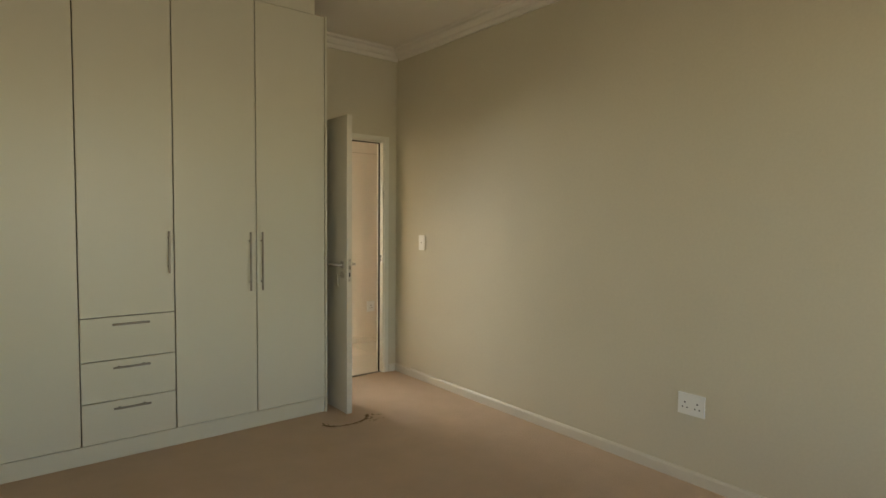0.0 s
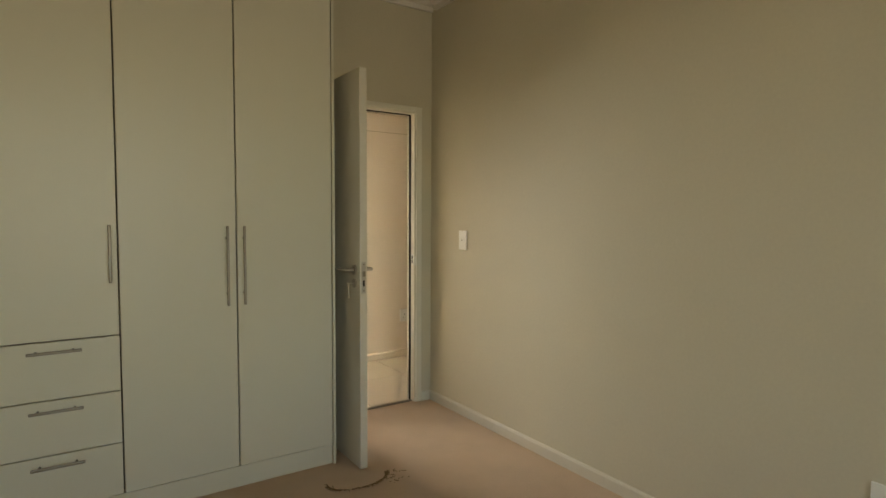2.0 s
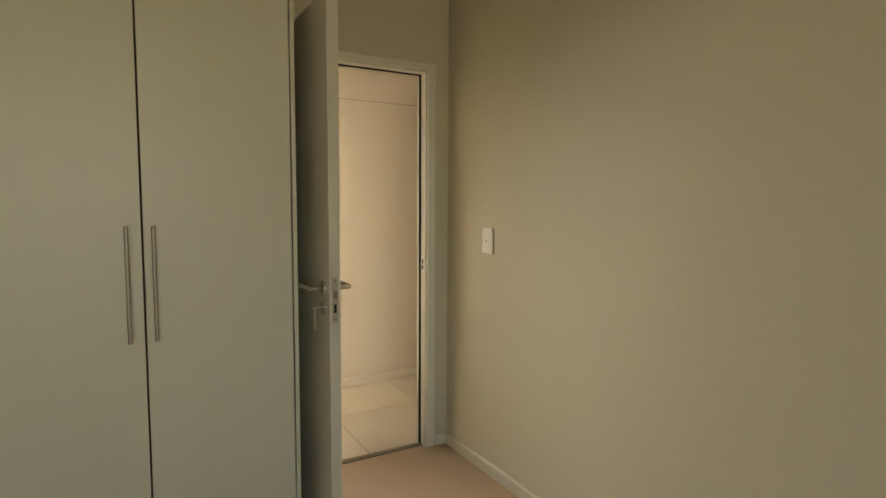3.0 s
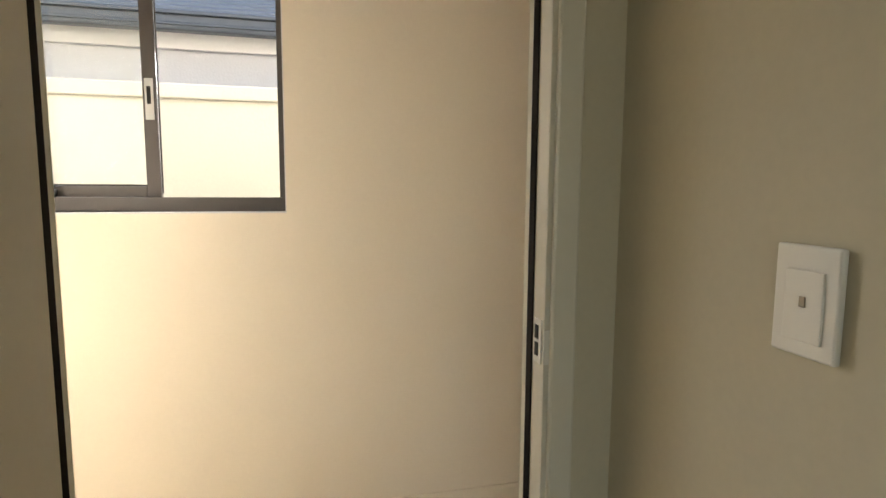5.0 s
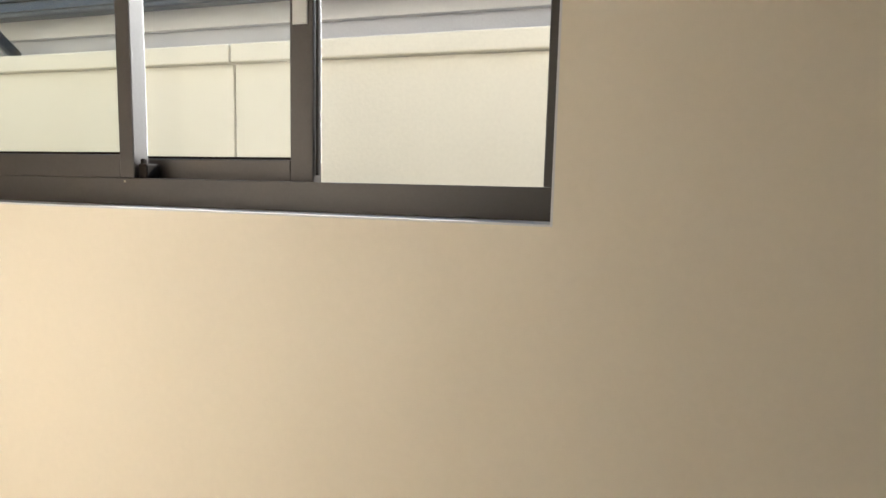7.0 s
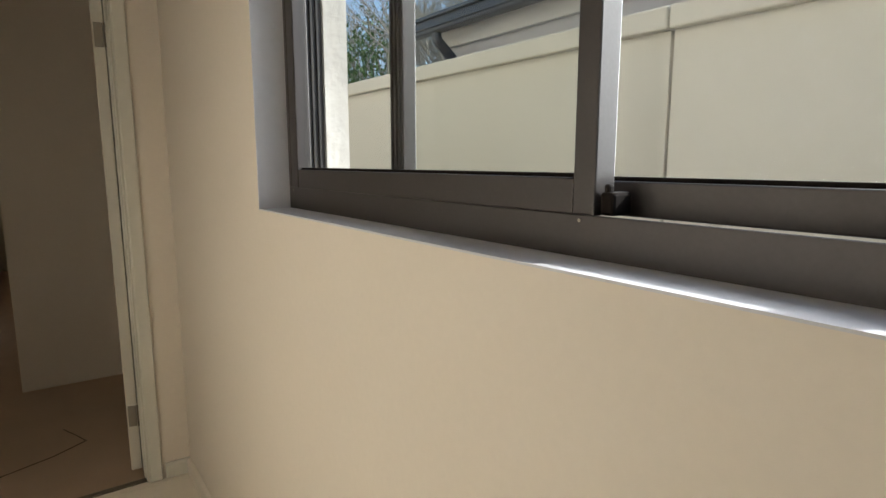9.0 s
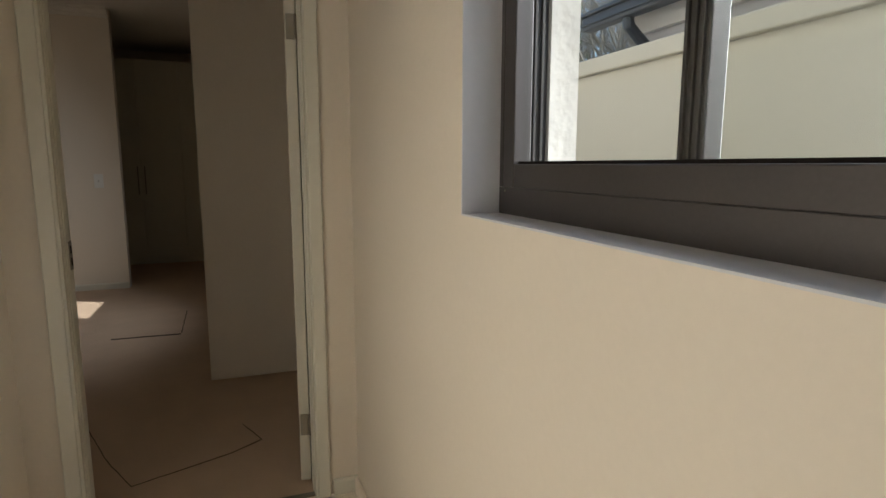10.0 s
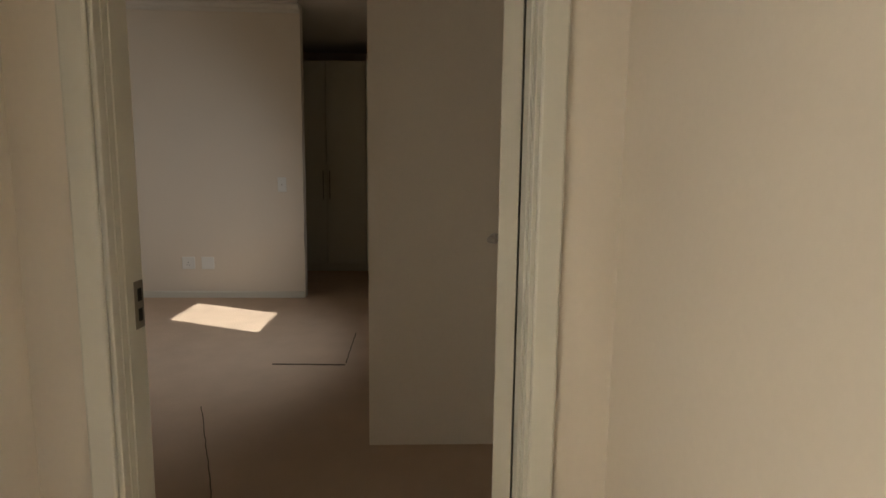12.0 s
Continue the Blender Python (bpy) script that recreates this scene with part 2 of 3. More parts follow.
structure("ceiling_far_room", [((ALCX - 0.8, RY, CEIL - 0.02), (RX, HALL1, CEIL + 0.12))], white_paint, "white painted plaster ceiling of the far room", "ceiling")
structure("roof_slab", [((-10.4, BY - 0.3, CEIL + 0.125), (2.0, OUT + 0.02, CEIL + 0.25))], roof_mat, "flat grey roof over the house", "roof")

# mouldings
COVE = [(0, 0), (0.018, 0), (0.022, 0.018), (0.022, 0.030), (0.040, 0.034), (0.052, 0.052), (0.056, 0.070), (0.085, 0.074), (0.09, 0.09), (0, 0.09)]
BASE = [(0, 0), (0.013, 0), (0.013, 0.052), (0.007, 0.062), (0, 0.064)]
zc = CEIL - 0.09
profile_run("cornice_door_wall", COVE, (-0.985, -0.001, zc), (-0.001, -0.001, zc), (0, -1, 0), white_paint, "stepped white plaster cornice", "cornice")
profile_run("cornice_right_wall", COVE, (-0.001, -0.06, zc), (-0.001, BY, zc), (-1, 0, 0), white_paint, "stepped white plaster cornice", "cornice")
profile_run("cornice_left_wall", COVE, (BX + 0.001, -0.65, zc), (BX + 0.001, BY, zc), (1, 0, 0), white_paint, "stepped white plaster cornice", "cornice")
profile_run("cornice_far_room", COVE, (FARX + 0.001, -0.31, zc - 0.02), (FARX + 0.001, RY, zc - 0.02), (1, 0, 0), white_paint, "white plaster cornice", "cornice")
profile_run("baseboard_right_wall", BASE, (-0.001, -0.014, 0), (-0.001, BY, 0), (-1, 0, 0), base_paint, "low cream painted baseboard over carpet", "baseboard")
profile_run("baseboard_door_wall", BASE, (-0.079, -0.001, 0), (-0.001, -0.001, 0), (0, -1, 0), trim_paint, "low white painted baseboard", "baseboard")
profile_run("baseboard_window_wall", BASE, (DX + 0.014, HALL1 - 0.001, 0), (1.6, HALL1 - 0.001, 0), (0, -1, 0), hall_paint, "low cream painted baseboard on tiles", "baseboard")
profile_run("baseboard_return", BASE, (DX + 0.001, 1.075, 0), (DX + 0.001, HALL1 - 0.001, 0), (1, 0, 0), trim_paint, "low cream painted baseboard", "baseboard")
profile_run("baseboard_far_wall", BASE, (FARX + 0.001, -0.31, 0), (FARX + 0.001, RY, 0), (1, 0, 0), trim_paint, "low painted baseboard", "baseboard")
structure("trim_plaster_joint", [((-0.56, HALL1 - 0.003, 2.046), (1.6, HALL1 - 0.0005, 2.051))], material("joint shade", (0.5, 0.43, 0.3), 0.8), "fine plaster joint line along the wall", "trim")
structure("threshold_bedroom", [((D1L, 0.022, -0.004), (D1R, 0.045, 0.006))], dull_mat, "dark metal strip between carpet and tiles", "threshold")
structure("threshold_far_room", [((DX - 0.035, D2A, -0.004), (DX - 0.012, D2B, 0.005))], dull_mat, "metal strip between tiles and carpet", "threshold")


# ---- doors ----
def lever_set(leaf, x, y, z, side, along, key=False):
    """A lever on a round rose with a key plate beneath; side: way out of the leaf; along: the way in which the lever points."""
    c, out, al = Vector((x, y, z)), Vector(side), Vector(along)
    h = part("lever_handle", bent(bmesh.new(), [c + out * 0.004, c + out * 0.052, c + out * 0.055 + al * 0.115, c + out * 0.035 + al * 0.128], 0.0095), steel_mat, leaf, "brushed steel lever handle", True)
    part("rose", rod(bmesh.new(), c, c + out * 0.009, 0.026, 0.025, 20), steel_mat, h)
    k = c - Vector((0, 0, 0.068))
    e = part("escutcheon", rod(bmesh.new(), k, k + out * 0.008, 0.024, 0.023, 20), steel_mat, leaf, "round steel key plate")
    if key:
        part("key", slab(rod(bmesh.new(), k, k + out * 0.045, 0.003), k + out * 0.03 - Vector((0.012, 0.006, 0.075)), k + out * 0.034 + Vector((-0.006, 0.006, 0.0)), 0.001), steel_mat, e, "steel key on a tag")


def door_leaf(hinge, width, thick, height, degrees, label, key):
    """A leaf hung at the origin, running along +x when shut, its thickness in +y; then turned on its hinge."""
    e = thing("door_leaf", (0, 0, 0), label, "door")
    leaf = part("leaf", box((0.0, 0.0, 0.012), (width, thick, height), 0.002), leaf_paint, e)
    plate = part("lock_plate", box((width - 0.0005, thick / 2 - 0.011, 0.915), (width + 0.0025, thick / 2 + 0.011, 1.073), 0.001), steel_mat, e, "steel lock face plate")
    part("latch", box((width, thick / 2 - 0.007, 1.000), (width + 0.009, thick / 2 + 0.007, 1.026), 0.002), dull_mat, plate)
    part("dead_bolt", box((width, thick / 2 - 0.0045, 0.950), (width + 0.004, thick / 2 + 0.0045, 0.980), 0.001), hole_mat, plate)
    for z in (0.928, 1.061):
        part("screw", rod(bmesh.new(), (width + 0.002, thick / 2, z), (width + 0.0036, thick / 2, z), 0.004), dull_mat, plate)
    lever_set(e, width - 0.058, 0.0, 1.030, (0, -1, 0), (-1, 0, 0), key)
    lever_set(e, width - 0.058, thick, 1.030, (0, 1, 0), (-1, 0, 0), False)
    for z in (0.205, 1.715):
        hg = part("hinge", box((-0.0035, 0.004, z), (0.0008, thick - 0.006, z + 0.088), 0.0008), dull_mat, e, "dull steel butt hinge")
        part("knuckle", rod(bmesh.new(), (-0.004, -0.003, z), (-0.004, -0.003, z + 0.088), 0.005), dull_mat, hg)
    e.matrix_world = hinge @ pose(0, 0, 0, 0, 0, degrees)
    return e


def door_frame(name, lo, hi, top, face0, face1, axis, label, strike):
    """Jambs, head, stops, seal and architraves. axis 'x': the opening runs in x and the wall's faces are at y = face0, face1."""
    def p(u, v, z):
        return (u, v, z) if axis == "x" else (v, u, z)

    def b(u0, u1, v0, v1, z0, z1, bev=0.002):
        a, c = p(u0, v0, z0), p(u1, v1, z1)
        return box([min(q) for q in zip(a, c)], [max(q) for q in zip(a, c)], bev)
    e = thing(name, p((lo + hi) / 2, (face0 + face1) / 2, 0), label, "door frame", "", "structure")
    s0, s1 = (face0, face1) if face0 < face1 else (face1, face0)
    for u0, u1 in ((lo - 0.012, lo + 0.006), (hi - 0.006, hi + 0.012)):
        part("jamb", b(u0, u1, s0 - 0.003, s1 + 0.003, 0, top), trim_paint, e)
    part("head", b(lo + 0.006, hi - 0.006, s0 - 0.003, s1 + 0.003, top - 0.012, top + 0.006), trim_paint, e)
    way = 1 if face1 > face0 else -1
    r0, r1 = face0 + way * 0.044, face0 + way * 0.068
    q0, q1 = sorted((r0, r1))
    t0, t1 = sorted((r1, r1 + way * 0.023))
    for u0, u1 in ((lo + 0.006, lo + 0.009), (hi - 0.009, hi - 0.006)):
        part("seal", b(u0, u1 , q0, q1, 0, top - 0.012, 0.001), seal_mat if axis == "x" else trim_paint, e, "black rubber door seal" if axis == "x" else "")
        part("stop", b(u0 + (0.002 if u0 > (lo + hi) / 2 else 0), u1 - (0.002 if u0 < (lo + hi) / 2 else 0), t0, t1, 0, top - 0.012), trim_paint, e)
    part("seal", b(lo + 0.009, hi - 0.009, q0, q1, top - 0.016, top - 0.012, 0.001), seal_mat, e)
    part("stop", b(lo + 0.009, hi - 0.009, t0, t1, top - 0.016, top - 0.012), trim_paint, e)
    for f, o in ((s0, -0.015), (s1, 0.015)):
        f0, f1 = sorted((f + (0.0035 if o > 0 else -0.0035), f + o))
        for u0, u1 in ((lo - 0.050, lo - 0.002), (hi + 0.002, hi + 0.050)):
            part("architrave", b(u0, u1, f0, f1, 0, top + 0.036, 0.005), trim_paint, e)
        part("architrave", b(lo - 0.002, hi + 0.002, f0, f1, top + 0.0, top + 0.036, 0.005), trim_paint, e)
    u, d = strike
    m0, m1 = sorted((face0 + way * 0.004, face0 + way * 0.036))
    sp = part("strike_plate", b(min(u, u + d * 0.003), max(u, u + d * 0.003), m0, m1, 0.962 if axis == "x" else 0.925, 1.042 if axis == "x" else 1.02, 0.001), plastic_mat if axis == "x" else dull_mat, e, "metal strike plate")
    for z0, z1 in ((0.975, 0.999), (1.006, 1.030)) if axis == "x" else ((0.94, 0.965), (0.98, 1.005)):
        part("strike_slot", b(min(u + d * 0.002, u + d * 0.0042), max(u + d * 0.002, u + d * 0.0042), m0 + 0.010, m1 - 0.008, z0, z1, 0.0), hole_mat, sp)
    if axis == "x":
        part("strike_lip", b(min(u + d * 0.001, u - d * 0.012), max(u + d * 0.001, u - d * 0.012), face0 - way * 0.0052, face0 - way * 0.0036, 0.964, 1.026, 0.0005), plastic_mat, sp)
    return e


door_frame("door_1", -0.912, -0.132, 2.012, 0.0, HALL0, "x", "cream painted door frame with black seal", (-0.138, -1))
door_leaf(Matrix.Translation((-0.922, -0.010, 0)), 0.772, 0.040, 2.034, -90, "plain cream painted door standing open by the wardrobe", True)
door_frame("door_2", 0.245, 1.012, 2.03, RX, DX, "y", "cream painted door frame to the far room", (0.251, 1))
second = door_leaf(Matrix.Translation((RX + 0.048, 0.988, 0)), 0.772, 0.040, 2.02, 0, "plain cream painted door opened into the far room", False)
second.matrix_world = Matrix.Translation((RX - 0.003, 1.003, 0)) @ pose(0, 0, 0, 0, 0, 180 - 11)


# ---- windows ----
def glazed(sash, lo, hi, y, stile_l, stile_r, rail_b, rail_t, thick, name, ribs=False):
    """A sash: two stiles, two rails, grooves and one pane. lo, hi: (x, z)."""
    (x0, z0), (x1, z1) = lo, hi
    s = new(name)
    s.parent = sash
    s.matrix_parent_inverse = sash.matrix_world.inverted()
    for a, b in ((x0, x0 + stile_l), (x1 - stile_r, x1)):
        bm = box((a, y, z0), (b, y + thick, z1), 0.0025)
        if ribs and a == x0:
            for k in range(3):
                slab(bm, (a + 0.005 + k * 0.013, y - 0.004, z0 + 0.002), (a + 0.011 + k * 0.013, y + 0.001, z1 - 0.002), 0.001)
        part("stile", bm, alu_mat, s)
    part("rail", box((x0 + stile_l, y + 0.001, z0), (x1 - stile_r, y + thick - 0.001, z0 + rail_b), 0.002), alu_mat, s)
    part("rail", box((x0 + stile_l, y + 0.001, z1 - rail_t), (x1 - stile_r, y + thick - 0.001, z1), 0.002), alu_mat, s)
    part("gasket", box((x0 + stile_l - 0.001, y + thick * 0.3, z0 + rail_b - 0.001), (x1 - stile_r + 0.001, y + thick * 0.65, z0 + rail_b + 0.005)), seal_mat, s)
    pane = part("pane", box((x0 + stile_l - 0.006, y + thick * 0.4, z0 + rail_b - 0.006), (x1 - stile_r + 0.006, y + thick * 0.4 + 0.005, z1 - rail_t + 0.006)), glass_mat, s, "clear window pane")
    pane.visible_shadow = False
    return s


def slider(name, x0, x1, z0, z1, inner, outer, label):
    """A sliding window in a bronze frame: the inner sash stands still, the outer one is slid."""
    w = thing(name, ((x0 + x1) / 2, 1.29, z0), label, "window", "", "structure")
    f0, f1 = 1.247, 1.338
    part("window_frame_sill", slab(slab(box((x0, f0 + 0.0060, z0 + 0.001), (x1, f1, z0 + 0.040), 0.001), (x0, f0, z0 + 0.001), (x1, f0 + 0.0065, z0 + 0.053), 0.0015), (x0 + 0.03, f0 + 0.042, z0 + 0.038), (x1 - 0.03, f0 + 0.047, z0 + 0.048)), alu_mat, w)
    part("window_frame_head", box((x0, f0, z1 - 0.045), (x1, f1, z1), 0.002), alu_mat, w)
    for a, b in ((x0, x0 + 0.015), (x1 - 0.022, x1)):
        jamb = box((a, f0, z0 + 0.0535), (b, f1, z1 - 0.046), 0.002)
        if a == x0:
            for k in range(3):
                slab(jamb, (b - 0.001, f0 + 0.044 + k * 0.015, z0 + 0.043), (b + 0.006, f0 + 0.050 + k * 0.015, z1 - 0.048), 0.001)
        part("window_frame_jamb", jamb, alu_mat, w)
    glazed(w, (inner[0], z0 + 0.0525), (inner[1], z1 - 0.046), 1.2473, 0.041, 0.032, 0.043, 0.05, 0.036, "sash", False)
    o = glazed(w, (outer[0], z0 + 0.050), (outer[1], z1 - 0.046), 1.2965, 0.043, 0.046, 0.041, 0.05, 0.030, "sash", True)
    return w, o


win, outer_sash = slider("window_1", WL, WR, WB, WT, (-2.2765, -1.358), (-1.885, -1.018), "dark bronze aluminium sliding window, half open")
for x in (-2.265, -1.378):
    part("screw", rod(bmesh.new(), (x, 1.2475, 1.2215), (x, 1.2458, 1.2215), 0.0022, seg=12), dull_mat, win, "small steel screw")
part("roller_catch", slab(box((-1.3575, 1.256, 1.228), (-1.338, 1.290, 1.255), 0.004), (-1.354, 1.258, 1.252), (-1.346, 1.268, 1.264), 0.003), seal_mat, win, "black plastic roller catch")
latch = part("latch_plate", box((-1.056, 1.292, 1.495), (-1.028, 1.2963, 1.635), 0.0015), grey_mat, outer_sash, "pale grey sash latch")
part("latch_slot", box((-1.049, 1.2905, 1.548), (-1.036, 1.2925, 1.608), 0.0005), hole_mat, latch)
part("brush_strip", box((-1.0162, 1.302, 1.24), (-1.012, 1.308, 1.99)), seal_mat, outer_sash, "ragged black brush seal")
# thin added skins on sill and reveals carry the sky's cool tone
structure("window_sill_inside", [((WL + 0.0025, HALL1 - 0.0005, WB - 0.0), (WR - 0.0025, 1.247, WB + 0.003))], sky_lit_reveal_mat, "painted plaster window sill, cool sky light in its colour", "sill")
structure("window_reveal_inside", [((WL - 0.001, HALL1 - 0.0005, WB), (WL + 0.0022, 1.247, WT)), ((WR - 0.0022, HALL1 - 0.0005, WB), (WR + 0.001, 1.247, WT))], sky_lit_reveal_mat, "painted plaster window reveal, cool sky light in its colour", "reveal")
structure("window_sill_outside", [((WL - 0.03, 1.338, WB - 0.05), (WR + 0.03, OUT + 0.05, WB - 0.012))], render_mat, "sloped plaster outer sill", "sill")
slider("window_2", VL, VR, VB, VT, (VL + 0.03, VR - 0.014), (VL + 0.028, VR - 0.012), "dark bronze aluminium window in the far room")
rear = thing("window_3", (-2.0, BY - 0.07, 0.6), "wide white framed bedroom window", "window", "", "structure")
for x in (-3.15, -2.03, -0.91):
    part("window_frame", box((x, BY - 0.12, 0.6), (x + 0.06, BY - 0.075, 2.4), 0.003), alu_mat, rear)
for z in (0.6, 2.34):
    part("window_frame", box((-3.15, BY - 0.125, z), (-0.85, BY - 0.08, z + 0.06), 0.003), alu_mat, rear)


# ---- built-in wardrobe ----
def bar_handle(unit, c, length, vertical):
    c = Vector(c)
    d = Vector((0, 0, 1)) if vertical else Vector((1, 0, 0))
    bm = slab(bmesh.new(), c - d * length / 2 - Vector((0.006, 0.0, 0.006)) + Vector((0, -0.034, 0)), c + d * length / 2 + Vector((0.006, 0.0, 0.006)) + Vector((0, -0.024, 0)), 0.0035)
    for s in (-0.36, 0.36):
        rod(bm, c + d * length * s + Vector((0, 0.0, 0)), c + d * length * s + Vector((0, -0.026, 0)), 0.005)
    part("bar_handle", bm, dull_mat, unit, "brushed steel bar handle")


FY = -0.62
GAPS = [-3.345, -2.91, -2.431, -1.958, -1.476, -1.002]
for k in range(5):
    a, b = GAPS[k], GAPS[k + 1]
    drawers = k == 2
    unit = thing("wardrobe_unit", ((a + b) / 2, -0.31, 0), "off-white wardrobe unit with three drawers below" if drawers else "tall off-white built-in wardrobe unit with flat door", "wardrobe", "built-in wardrobe row")
    # body coloured dark so that the front gaps look shaded
    part("body", box((a, FY + 0.05, 0.102), (b - 0.001, -0.006, 2.69), 0.001), carcass_shade_mat, unit, "board carcass darkened as gap shade")
    lo = 0.795 if drawers else 0.104
    door = part("door", box((a + 0.003, FY, lo + 0.003), (b - 0.003, FY + 0.018, 2.688), 0.0015), melamine, unit)
    if drawers:
        for z0, z1 in ((0.104, 0.331), (0.331, 0.557), (0.557, 0.795)):
            d = part("drawer_front", box((a + 0.003, FY, z0 + 0.0025), (b - 0.003, FY + 0.018, z1 - 0.0025), 0.0015), melamine, unit)
            bar_handle(d, ((a + b) / 2 + 0.006, FY, z1 - 0.040), 0.172, False)
        bar_handle(door, (b - 0.031, FY, 1.142), 0.230, True)
    elif k != 1:
        bar_handle(door, (b - 0.045 if k % 2 == 1 else a + 0.030, FY, 1.070), 0.357, True)
structure("trim_wardrobe_plinth", [((BX + 0.001, FY + 0.012, 0.001), (-1.003, FY + 0.028, 0.100))], melamine, "off-white plinth under the wardrobe", "plinth")
structure("trim_wardrobe_end_panel", [((-1.0005, FY - 0.002, 0.001), (-0.986, -0.002, 2.692))], melamine, "off-white wardrobe end panel", "panel")
structure("trim_wardrobe_filler", [((BX + 0.001, FY + 0.006, 2.692), (-1.07, FY + 0.022, CEIL - 0.001))], melamine, "off-white filler strip above the wardrobe", "panel")
structure("trim_wardrobe_left_filler", [((BX + 0.001, FY + 0.004, 0.001), (-3.347, FY + 0.02, 2.69))], melamine, "off-white filler beside the wardrobe", "panel")

# far dressing cupboards
for k, (a, b) in enumerate(((-1.28, -0.80), (-0.80, -0.32), (-0.32, 0.16), (0.16, 0.64), (0.64, 1.12))):
    unit = thing("cupboard_unit", (ALCX - 0.3, (a + b) / 2, 0), "tall cupboard unit in the dark dressing alcove", "cupboard", "dressing alcove cupboards")
    part("body", box((ALCX - 0.66, a, 0.09), (ALCX - 0.022, b - 0.001, 2.55), 0.001), melamine, unit)
    d = part("door", box((ALCX - 0.02, a + 0.003, 0.10), (ALCX, b - 0.003, 2.548), 0.002), melamine, unit)
    y = b - 0.04 if k % 2 == 1 else a + 0.04
    part("bar_handle", slab(slab(box((ALCX + 0.024, y - 0.006, 0.90), (ALCX + 0.034, y + 0.006, 1.25), 0.003), (ALCX, y - 0.005, 0.95), (ALCX + 0.026, y + 0.005, 0.96)), (ALCX, y - 0.005, 1.19), (ALCX + 0.026, y + 0.005, 1.20)), dull_mat, d, "steel bar handle")
    part("plinth", box((ALCX - 0.05, a, 0.001), (ALCX - 0.03, b - 0.001, 0.089)), melamine, unit)


# ---- plates ----
def plate(name, place, facing, wide, high, kind, label, category):
    """A wall plate built facing -y, then turned. kind: 'switch', 'socket', 'socket2', 'blank'."""
    e = thing(name, (0, 0, 0), label, category)
    part("cover", box((-wide / 2, -0.010, -high / 2), (wide / 2, -0.0005, high / 2), 0.003), plastic_mat, e)
    if kind == "switch":
        part("rocker", box((-wide * 0.30, -0.0125, -high * 0.36), (wide * 0.30, -0.0095, high * 0.28), 0.0015), plastic_mat, e)
        part("indicator", box((-0.004, -0.0138, -0.006), (0.004, -0.0122, 0.006), 0.001), dull_mat, e, "small grey switch rocker")
    if kind.startswith("socket"):
        for c in ((0.0,) if kind == "socket" else (-wide * 0.23, wide * 0.23)):
            for dx, dz, r in ((0, 0.014, 0.0045), (-0.012, -0.012, 0.0038), (0.012, -0.012, 0.0038)):
                part("pin_hole", rod(bmesh.new(), (c + dx, -0.0098, dz - 0.006), (c + dx, -0.0106, dz - 0.006), r, seg=12), hole_mat, e)
        part("rocker", box((wide * 0.18, -0.0125, high * 0.20), (wide * 0.32, -0.0098, high * 0.36), 0.001), plastic_mat, e)
    e.matrix_world = Matrix.Translation(place) @ pose(0, 0, 0, 0, 0, facing)
    return e


plate("light_switch", (-0.0005, -0.393, 1.150), -90, 0.082, 0.124, "switch", "white plastic light switch on greige wall", "switch")
plate("power_socket", (-0.0005, -2.714, 0.405), -90, 0.142, 0.112, "socket2", "white plastic double power socket low on wall", "socket")
plate("power_socket", (0.455, HALL1 - 0.0005, 0.385), 0, 0.096, 0.116, "socket", "white plastic power socket low on passage wall", "socket")
plate("power_socket", (FARX + 0.0005, -1.420, 0.342), 90, 0.123, 0.120, "socket", "white plastic power socket on the far wall", "socket")
plate("blank_plate", (FARX + 0.0005, -1.236, 0.342), 90, 0.120, 0.120, "blank", "white plastic blank plate beside the socket", "wall plate")
plate("light_switch", (FARX + 0.0005, -0.505, 1.108), 90, 0.082, 0.138, "switch", "white plastic light switch on the far wall", "switch")
dl = thing("downlight", (-6.87, 0.415, CEIL - 0.02), "small round recessed downlight in white ceiling", "ceiling light")
part("rim", rod(bmesh.new(), (-6.87, 0.415, CEIL - 0.026), (-6.87, 0.415, CEIL - 0.0205), 0.045, 0.05, 24), plastic_mat, dl)
part("lens", rod(bmesh.new(), (-6.87, 0.415, CEIL - 0.029), (-6.87, 0.415, CEIL - 0.0262), 0.03, 0.03, 20), lamp_mat, dl, "glowing lamp lens")

# ---- things on the floors ----
random.seed(3)
bm = bmesh.new()
ring = []
for k in range(40):
    u = k / 40 * math.tau
    r = 1 + random.uniform(-0.06, 0.06)
    ring.append((-0.975 + 0.145 * r * math.cos(u), -0.855 + (0.085 if math.sin(u) < 0 else 0.05) * r * math.sin(u)))
low, top = [bm.verts.new((x, y, 0.0005)) for x, y in ring], [bm.verts.new((x, y, 0.009)) for x, y in ring]
bm.faces.new(top)
for k in range(40):
    bm.faces.new((low[k], low[(k + 1) % 40], top[(k + 1) % 40], top[k]))
offcut = thing("carpet_offcut", (-0.975, -0.855, 0), "frayed beige carpet offcut wedged under the open door", "carpet offcut")
part("pile", bm, carpet_mat, offcut)
bm = bmesh.new()
for k in range(150):
    u = random.uniform(math.pi * 0.95, math.tau * 1.01)
    x, y = -0.975 + 0.148 * math.cos(u), -0.855 + 0.088 * math.sin(u)
    d = Vector((math.cos(u) + random.uniform(-1, 1), math.sin(u) + random.uniform(-1, 0.4), random.uniform(-0.1, 0.5))).normalized() * random.uniform(0.01, 0.03)
    rod(bm, (x, y, 0.005), Vector((x, y, 0.006)) + d, 0.0022, 0.001, 4)
